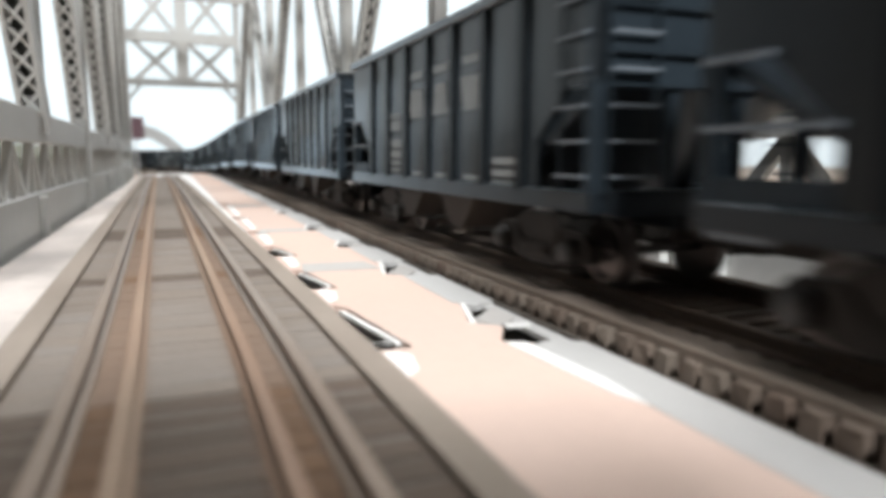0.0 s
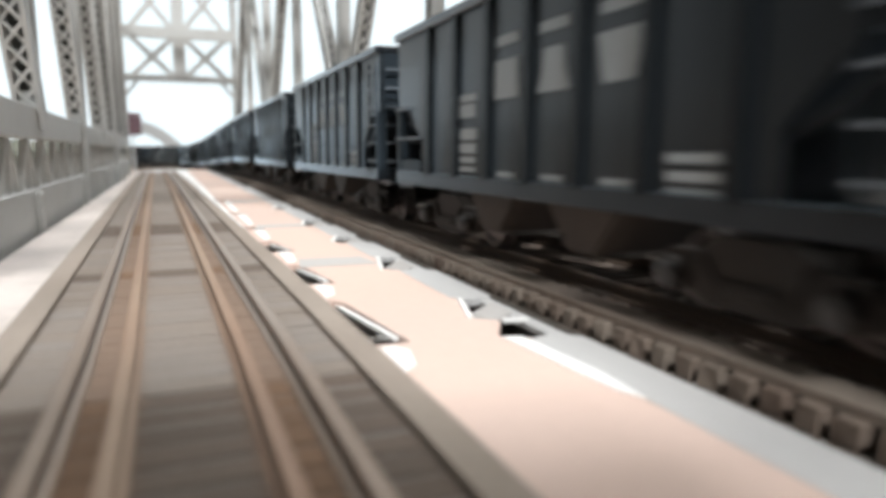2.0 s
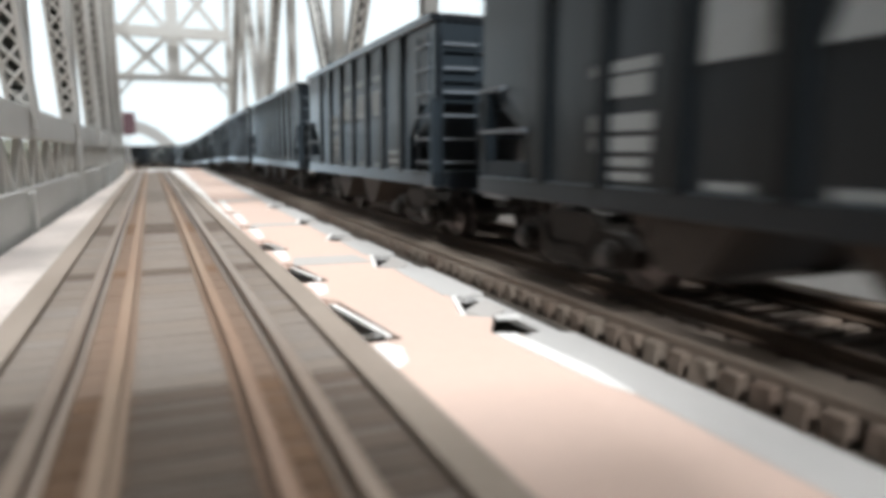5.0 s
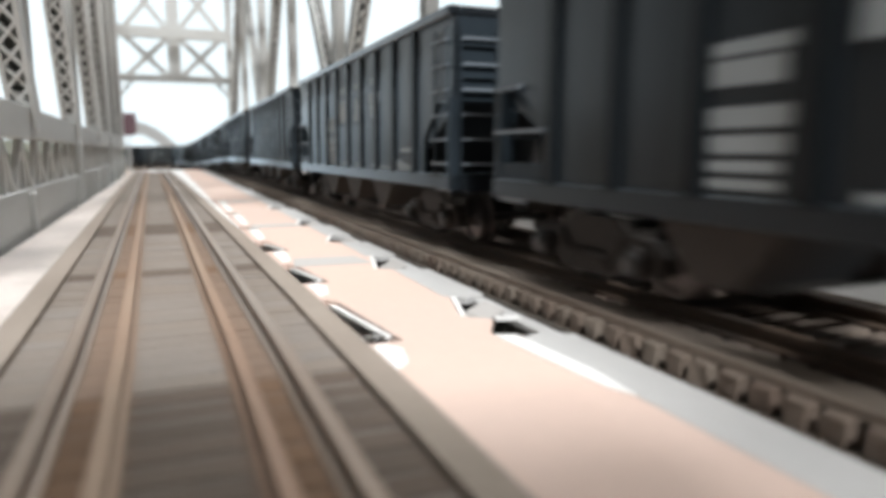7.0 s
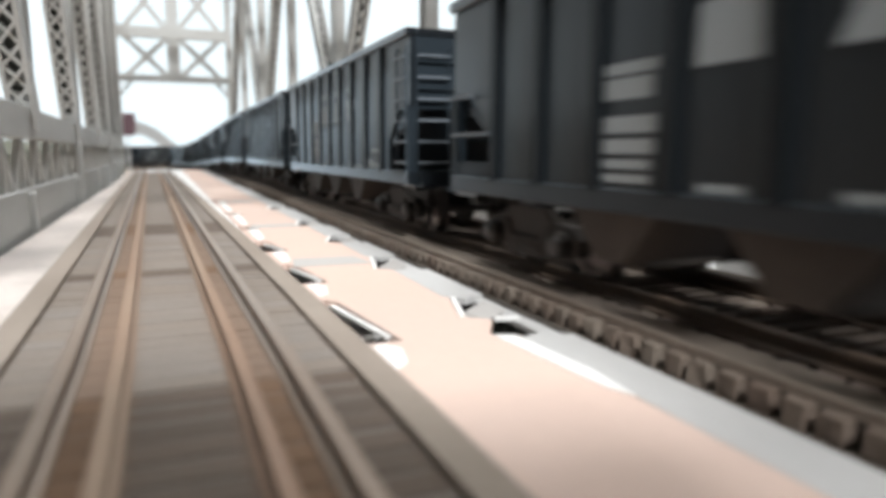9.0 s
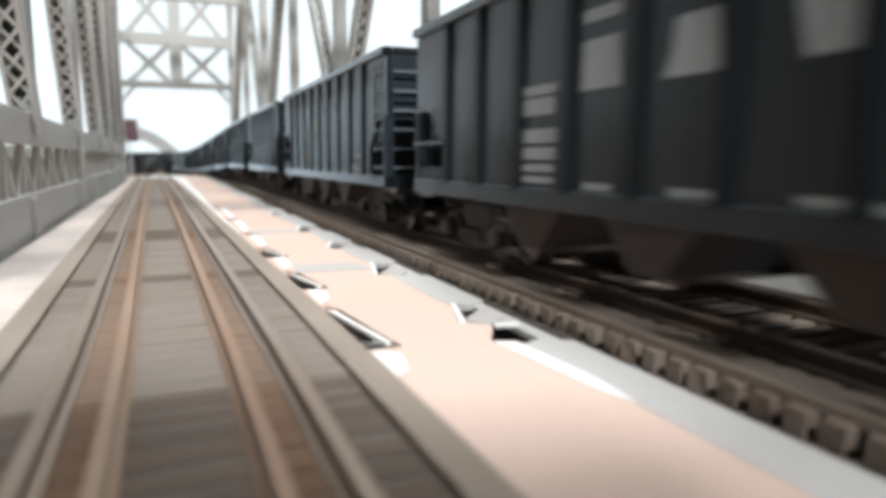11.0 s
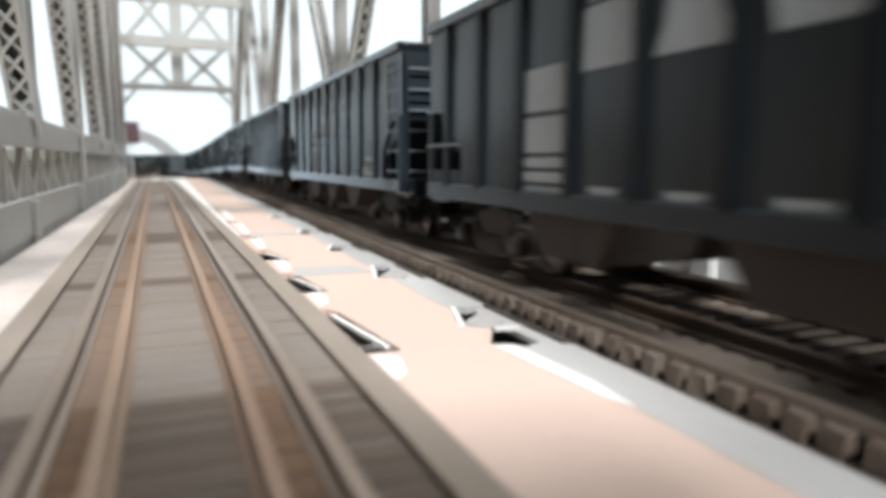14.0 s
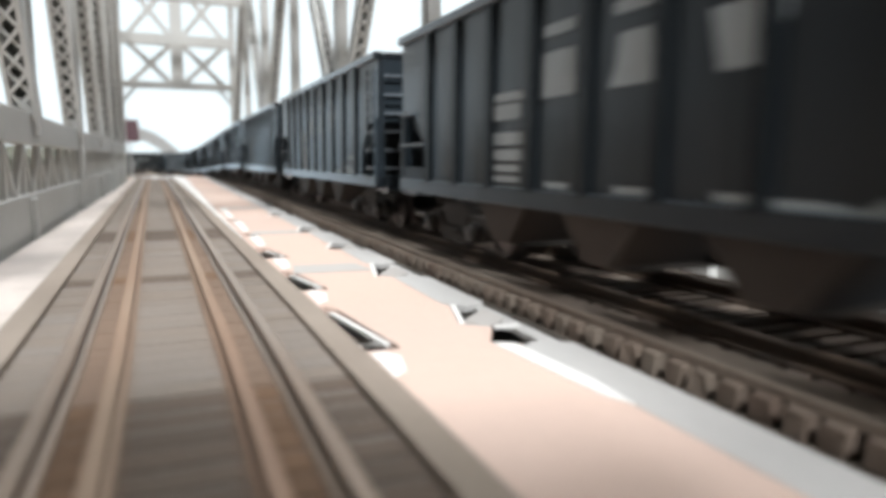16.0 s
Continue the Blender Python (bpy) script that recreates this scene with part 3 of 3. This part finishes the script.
def hopper(kind):
    """A ribbed coal hopper; rail top is z = 0, its far end lies at +y. Returns the prototype."""
    spec = {"short": (113.0, 2, [(19 + 12.7 * i) for i in range(7)], 29.5, [50.2, 63.2, 77.0], 89.0),
            "long": (137.0, 3, [(16 + 12.8 * i) for i in range(9)], 41.5, [60.5, 75.3, 90.3], 112.4),
            "middle": (122.0, 2, [(9.1 + 12.9 * i) for i in range(9)], 36.3, [54.6, 67.7, 81.0], 98.0)}[kind]
    length, bays, ribs, stencil, marks, low = spec
    hb, w = length / 2, 17.3
    top, sill = 40.2, 10.6
    label = {"short": "dark grey ribbed coal hopper car with white lettering", "long": "long dark grey ribbed coal hopper car with white lettering",
             "middle": "dark grey hopper car with a pale side sill and white lettering"}[kind]
    car = thing("hopper_car", label, "hopper car", "coal train")
    for s in (-1, 1):
        outline = [(-hb, top), (hb, top), (hb, 25.8), (hb - 7, 25.8), (hb - 14, 19.5), (hb - 14, 12.8), (14 - hb, 12.8), (14 - hb, 19.5), (7 - hb, 25.8), (-hb, 25.8)]
        part("side_panel", slab(BM(), outline, "x", *sorted((s * w, s * (w - 0.9)))), HOPPER, car)
        part("side_sill", box(BM(), *sorted((s * (w + 0.75), s * (w - 2.4))), -hb, hb, sill, 13.2, 0.15), HOPPER, car)
        part("top_rail", box(BM(), *sorted((s * (w + 1.0), s * (w - 1.6))), -hb - 0.3, hb + 0.3, top - 0.4, top + 1.2, 0.2), HOPPER, car)
        for e in (-1, 1):
            part("corner_post", box(BM(), *sorted((s * (w + 0.5), s * (w - 1.4))), *sorted((e * hb, e * (hb - 2.0))), sill, 26.5, 0.1), SHADE, car)
    if "rib" not in MESH:
        MESH["rib"] = finish("rib", slab(BM(), [(-1.2, 0), (-0.85, -0.85), (0.85, -0.85), (1.2, 0)], "z", 12.8, 40.0), RIBSHADE)
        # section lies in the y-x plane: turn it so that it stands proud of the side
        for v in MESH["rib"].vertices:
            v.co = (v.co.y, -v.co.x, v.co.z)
        MESH["rung"] = finish("rung", box(BM(), -0.4, 0.2, -3.2, 3.2, -0.22, 0.22), RUNG)
        MESH["end_rung"] = finish("rung", box(BM(), -3.4, 3.4, -0.3, 0.3, -0.22, 0.22), RUNG)
        cap = lathe(BM(), [(0.5, -0.9), (1.25, -0.7), (1.45, 0.0), (1.45, 0.5)], 12)
        bmesh.ops.recalc_face_normals(cap, faces=cap.faces)
        MESH["cap"] = finish("bearing_cap", cap, CAP)
        MESH["wheelset"], MESH["side_frame"] = wheelset(), side_frame()
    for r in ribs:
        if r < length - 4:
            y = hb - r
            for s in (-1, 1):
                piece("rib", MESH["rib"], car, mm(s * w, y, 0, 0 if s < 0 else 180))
    for e in (-1, 1):
        part("end_sheet", box(BM(), -w + 0.95, w - 0.95, *sorted((e * hb, e * (hb - 0.9))), 25.8, top), SHADE, car)
        for z in (29.5, 34.8):
            part("end_stiffener", box(BM(), -w + 1, w - 1, *sorted((e * (hb + 0.7), e * (hb - 0.05))), z, z + 1.1), SHADE, car)
        part("end_rail", box(BM(), -w + 1.7, w - 1.7, *sorted((e * (hb + 0.3), e * (hb - 1.6))), top - 0.4, top + 1.2, 0.2), HOPPER, car)
        part("slope_sheet", bar(BM(), (0, e * (hb - 1), 26.0), (0, e * (hb - 26), 11.5), 2 * w - 2, 0.9, up=(0, e * 0.5, 1)), HOPPER, car)
        part("end_sill", box(BM(), -w + 2.5, w - 2.5, *sorted((e * hb, e * (hb - 2.2))), sill - 0.6, 13.4, 0.2), HOPPER, car)
        for x in (-5.5, 5.5):
            part("end_brace", bar(BM(), (x, e * (hb - 1.2), 13), (x, e * (hb - 1.2), 26), 1.3, 1.3), SHADE, car)
        part("coupler", box(box(BM(), -1.6, 1.6, *sorted((e * (hb - 2), e * (hb + 8.0))), 6.6, 9.4), -2.1, 2.1, *sorted((e * (hb + 6.6), e * (hb + 9.6))), 6.2, 9.8, 0.3), TRUCK, car)
        near = e < 0  # the side ladder stands at the near end; the far end has long grab irons
        for i in range(6):
            z = 15.0 + i * 4.2
            if near:
                piece("rung", MESH["rung"], car, mm(-w - 0.75, e * (hb - 4.2), z))
                piece("rung", MESH["rung"], car, mm(w + 0.75, e * (hb - 4.2), z, 180))
            piece("rung", MESH["end_rung"], car, mm(-w + 4.6, e * (hb + 0.9), z))
        if near:
            for y in (1.0, 6.9):
                part("ladder_stile", box(BM(), -w - 0.7, -w - 0.35, -hb + y, -hb + y + 0.35, 13, 38), SHADE, car)
        else:
            for z, ln in ((19.6, 14.5), (25.6, 8.0)):
                part("grab_iron", box(BM(), -w - 1.0, -w - 0.4, hb - ln, hb - 0.5, z, z + 0.6), RUNG, car)
            part("end_apron", box(BM(), -w - 0.3, -w + 0.6, hb - 14, hb - 2.1, 13.25, 15.6, 0.1), SHADE, car)
            part("end_step", box(BM(), -w - 0.6, -w + 0.4, hb - 9, hb - 1.5, 10.0, 13.3, 0.2), RUNG, car)
        for x in (0.9, 7.7):
            part("ladder_stile", box(BM(), -w + x, -w + x + 0.4, *sorted((e * (hb + 0.6), e * (hb + 0.9))), 13, 38), SHADE, car)
    part("centre_sill", box(BM(), -3, 3, -hb + 2, hb - 2, 8.0, 12.0, 0.2), HOPPER, car)
    brake = BM()
    lathe(brake, [(2.6, -0.3), (3.0, 0), (2.6, 0.3), (2.2, 0)], 16)
    bmesh.ops.rotate(brake, verts=brake.verts, matrix=Matrix.Rotation(math.pi / 2, 3, "Z"))
    bmesh.ops.translate(brake, verts=brake.verts, vec=(4, -hb - 1.6, 32))
    part("brake_wheel", brake, RUNG, car)
    pitch = (length - 62) / bays
    for i in range(bays):
        y, foot = (i - (bays - 1) / 2) * pitch, 2.6
        if kind == "middle":
            y, foot = (-21.0, 15.0)[i], 6.5
        bm = slab(BM(), [(y - pitch * 0.37, 12.0), (y + pitch * 0.37, 12.0), (y + foot, 4.8), (y - foot, 4.8)], "x", -16.7, 16.7)
        bay = part("hopper_bay", bm, GRIME, car, "funnel-shaped discharge bay")
        part("bay_door", box(BM(), -14.0, 14.0, y - 3.0, y + 3.0, 4.2, 4.9, 0.1), TRUCK, bay)
    for e in (-1, 1):
        yt = e * (hb - 19.5)
        truck = part("truck", box(BM(), -11, 11, -2.6, 2.6, 4.5, 8.2, 0.3), TRUCK, car, "grimy two-axle truck")
        truck.matrix_basis = mm(0, yt, 0)
        for s in (-1, 1):
            piece("side_frame", MESH["side_frame"], truck, mm(s * 12.8, 0, 0, 0 if s < 0 else 180))
        for s in (-1, 1):
            for k in (-1, 1):
                piece("bearing_cap", MESH["cap"], truck, mm(s * 15.0, k * 10.0, 4.6, 0 if s < 0 else 180))
        for k in (-1, 1):
            piece("wheelset", MESH["wheelset"], truck, mm(0, k * 10.0, 4.5))
    # white marks on the near side: three large, small bars above, a data panel, weight bars
    xo = (-w - 0.14, -w - 0.02)
    shapes = [[(-3.9, 0), (3.9, 0), (3.6, 5.6), (-3.6, 5.6)], [(-4.2, 0), (4.2, 0), (3.0, 2.4), (2.6, 5.6), (-2.6, 5.6), (-3.0, 2.4)], [(-2.9, 0), (2.9, 0), (4.3, 5.6), (-4.3, 5.6)]]
    big, base = (1.25, 27.6) if kind == "middle" else (1.0, 25.0)
    for c, shp in zip(marks, shapes):
        y = hb - c
        part("white_mark", slab(BM(), [(y + p * big, base + q * big) for p, q in shp], "x", *xo), MARK, car, "white painted letter-sized mark")
        part("white_mark", slab(BM(), [(y - 3.6, base + 7.6), (y + 3.6, base + 7.6), (y + 3.6, base + 9.0), (y - 3.6, base + 9.0)], "x", *xo), MARK, car)
        part("white_mark", slab(BM(), [(y - 2.8, 13.4), (y + 2.8, 13.4), (y + 2.8, 14.3), (y - 2.8, 14.3)], "x", *xo), MARK, car)
    y = hb - stencil - 5.0
    wide = {"short": 1.3, "long": 1.18, "middle": 1.25}[kind]
    panel = ((23.7, 29.2, 4.1), (18.3, 22.9, 4.1), (16.4, 17.7, 4.1), (14.5, 15.8, 4.1), (12.4, 13.9, 4.0))
    for z0, z1, ww in panel if kind == "middle" else ((25.4, 26.6, 4.2), (22.8, 25.0, 3.6), (19.2, 21.0, 4.2), (17.0, 18.6, 4.0), (15.4, 16.4, 3.6), (13.9, 14.8, 3.6), (12.4, 13.3, 3.4)):
        part("data_bar", slab(BM(), [(y - ww * wide, z0), (y + ww * wide, z0), (y + ww * wide, z1), (y - ww * wide, z1)], "x", *xo), MARK, car)
    if kind == "long":  # a pale scuff low on the side near the end
        scuff = [(91, 13.3), (92, 14.1), (99, 14.0), (102, 13.6), (105, 15.2), (108, 15.5), (111, 14.8), (116, 14.2), (118, 13.4), (118, 13.25), (91, 13.25)]
        part("paint_scuff", slab(BM(), [(hb - p, q) for p, q in scuff], "x", *xo), MARK, car, "pale scuffed paint patch")
    y = hb - low
    lows = ((16.2, 17.2), (14.4, 15.4), (12.0, 13.8)) if kind != "long" else ((17.0, 17.9),)
    for z0, z1 in lows:
        part("data_bar", slab(BM(), [(y - 3.6, z0), (y + 3.6, z0), (y + 3.6, z1), (y - 3.6, z1)], "x", *xo), MARK, car)
    return car


# far ends of the cars at 0 s, metres ahead of the camera along the path
ENDS = [(0.0513, "short"), (0.1816, "short"), (0.3118, "short"), (0.4412, "short"), (0.5687, "short"), (0.703, "short"), (0.8429, "short"), (0.976, "short"),
        (1.133, "long"), (1.2869, "long"), (1.4426, "long"), (1.602, "long"), (1.7544, "long"), (1.9113, "long"), (2.0443, "short"), (2.1865, "middle"), (2.3402, "long"), (2.4957, "long")]
while ENDS[-1][0] < 4.75:
    ENDS.append((ENDS[-1][0] + 0.155, "long"))
CAR_LENGTH = {"short": 113.0, "long": 137.0, "middle": 122.0}
SPEED = [0.1507, 0.1496, 0.1485, 0.1475, 0.1468, 0.1464, 0.1464, 0.1465, 0.1466]  # metres a second, every two seconds


def gone(t):
    """How far the train has come by t, in metres."""
    s, dt = 0.0, 0.02
    n = int(round(t / dt))
    ts = [2.0 * i for i in range(len(SPEED))]
    return float(sum(np.interp((k + 0.5) * dt, ts, SPEED) for k in range(n)) * dt)


room()
scenery()
truss("truss_side", LEFT_X, -1, TURN_L, True)
truss("truss_side", RIGHT_X, 1, TURN_R, False)
sway_frames()
deck()
PROTO = {k: hopper(k) for k in ("short", "long", "middle")}
CARS, used = [], set()
for end, kind in ENDS:
    CARS.append((PROTO[kind] if kind not in used else copy_thing(PROTO[kind], Matrix()), end, kind))
    used.add(kind)
track("railway_track", "weathered bridge track with rusty guard rails", near_track, -35, 880, 17.4, (TIE, BROWNTIE), True, True, 3.45, 3.0)
track("railway_track", "brown bridge track under the coal train", along, -2600, 4900, 18.5, (DARKTIE, DARKTIE), False, True, 3.45, 2.3)


TRAVEL = [gone(k / 30) for k in range(481)]


def motions():
    """The train rolls past, towards the camera."""
    for car, end, kind in CARS:
        half = CAR_LENGTH[kind] / 2
        way = []
        for k in range(33):
            t = k * 0.5
            s = end * 1000 - half - gone(t) * 1000
            f, r = along(s + half * 0.7), along(s - half * 0.7)
            x, y = (f[0] + r[0]) / 2, (f[1] + r[1]) / 2
            a = math.degrees(math.atan2(r[0] - f[0], f[1] - r[1]))
            z = (f[3] + r[3]) / 2 + RAIL_TOP
            nose = math.degrees(math.atan2(f[3] - r[3], half * 1.4))
            way.append((t, pose(x / 1000, y / 1000, z / 1000, 0, 0, a) @ pose(0, 0, 0, nose)))
        walk(car, way)
        # the wheels roll while the car is near enough to be made out
        turns = []
        for k in range(481):
            t = k / 30
            s = end * 1000 - half - TRAVEL[k] * 1000
            if k in (0, 480) or -130 < s < 330:
                turns.append((t, max(min(s, 330), -130)))
        if len(turns) > 2:
            for wheel in [o for o in car.children_recursive if o.name.startswith("wheelset")]:
                p = wheel.matrix_basis.translation * 1000
                walk(wheel, [(t, mm(p.x, p.y, p.z, 0, math.degrees((330 - s) / 4.5) % 360)) for t, s in turns])


motions()
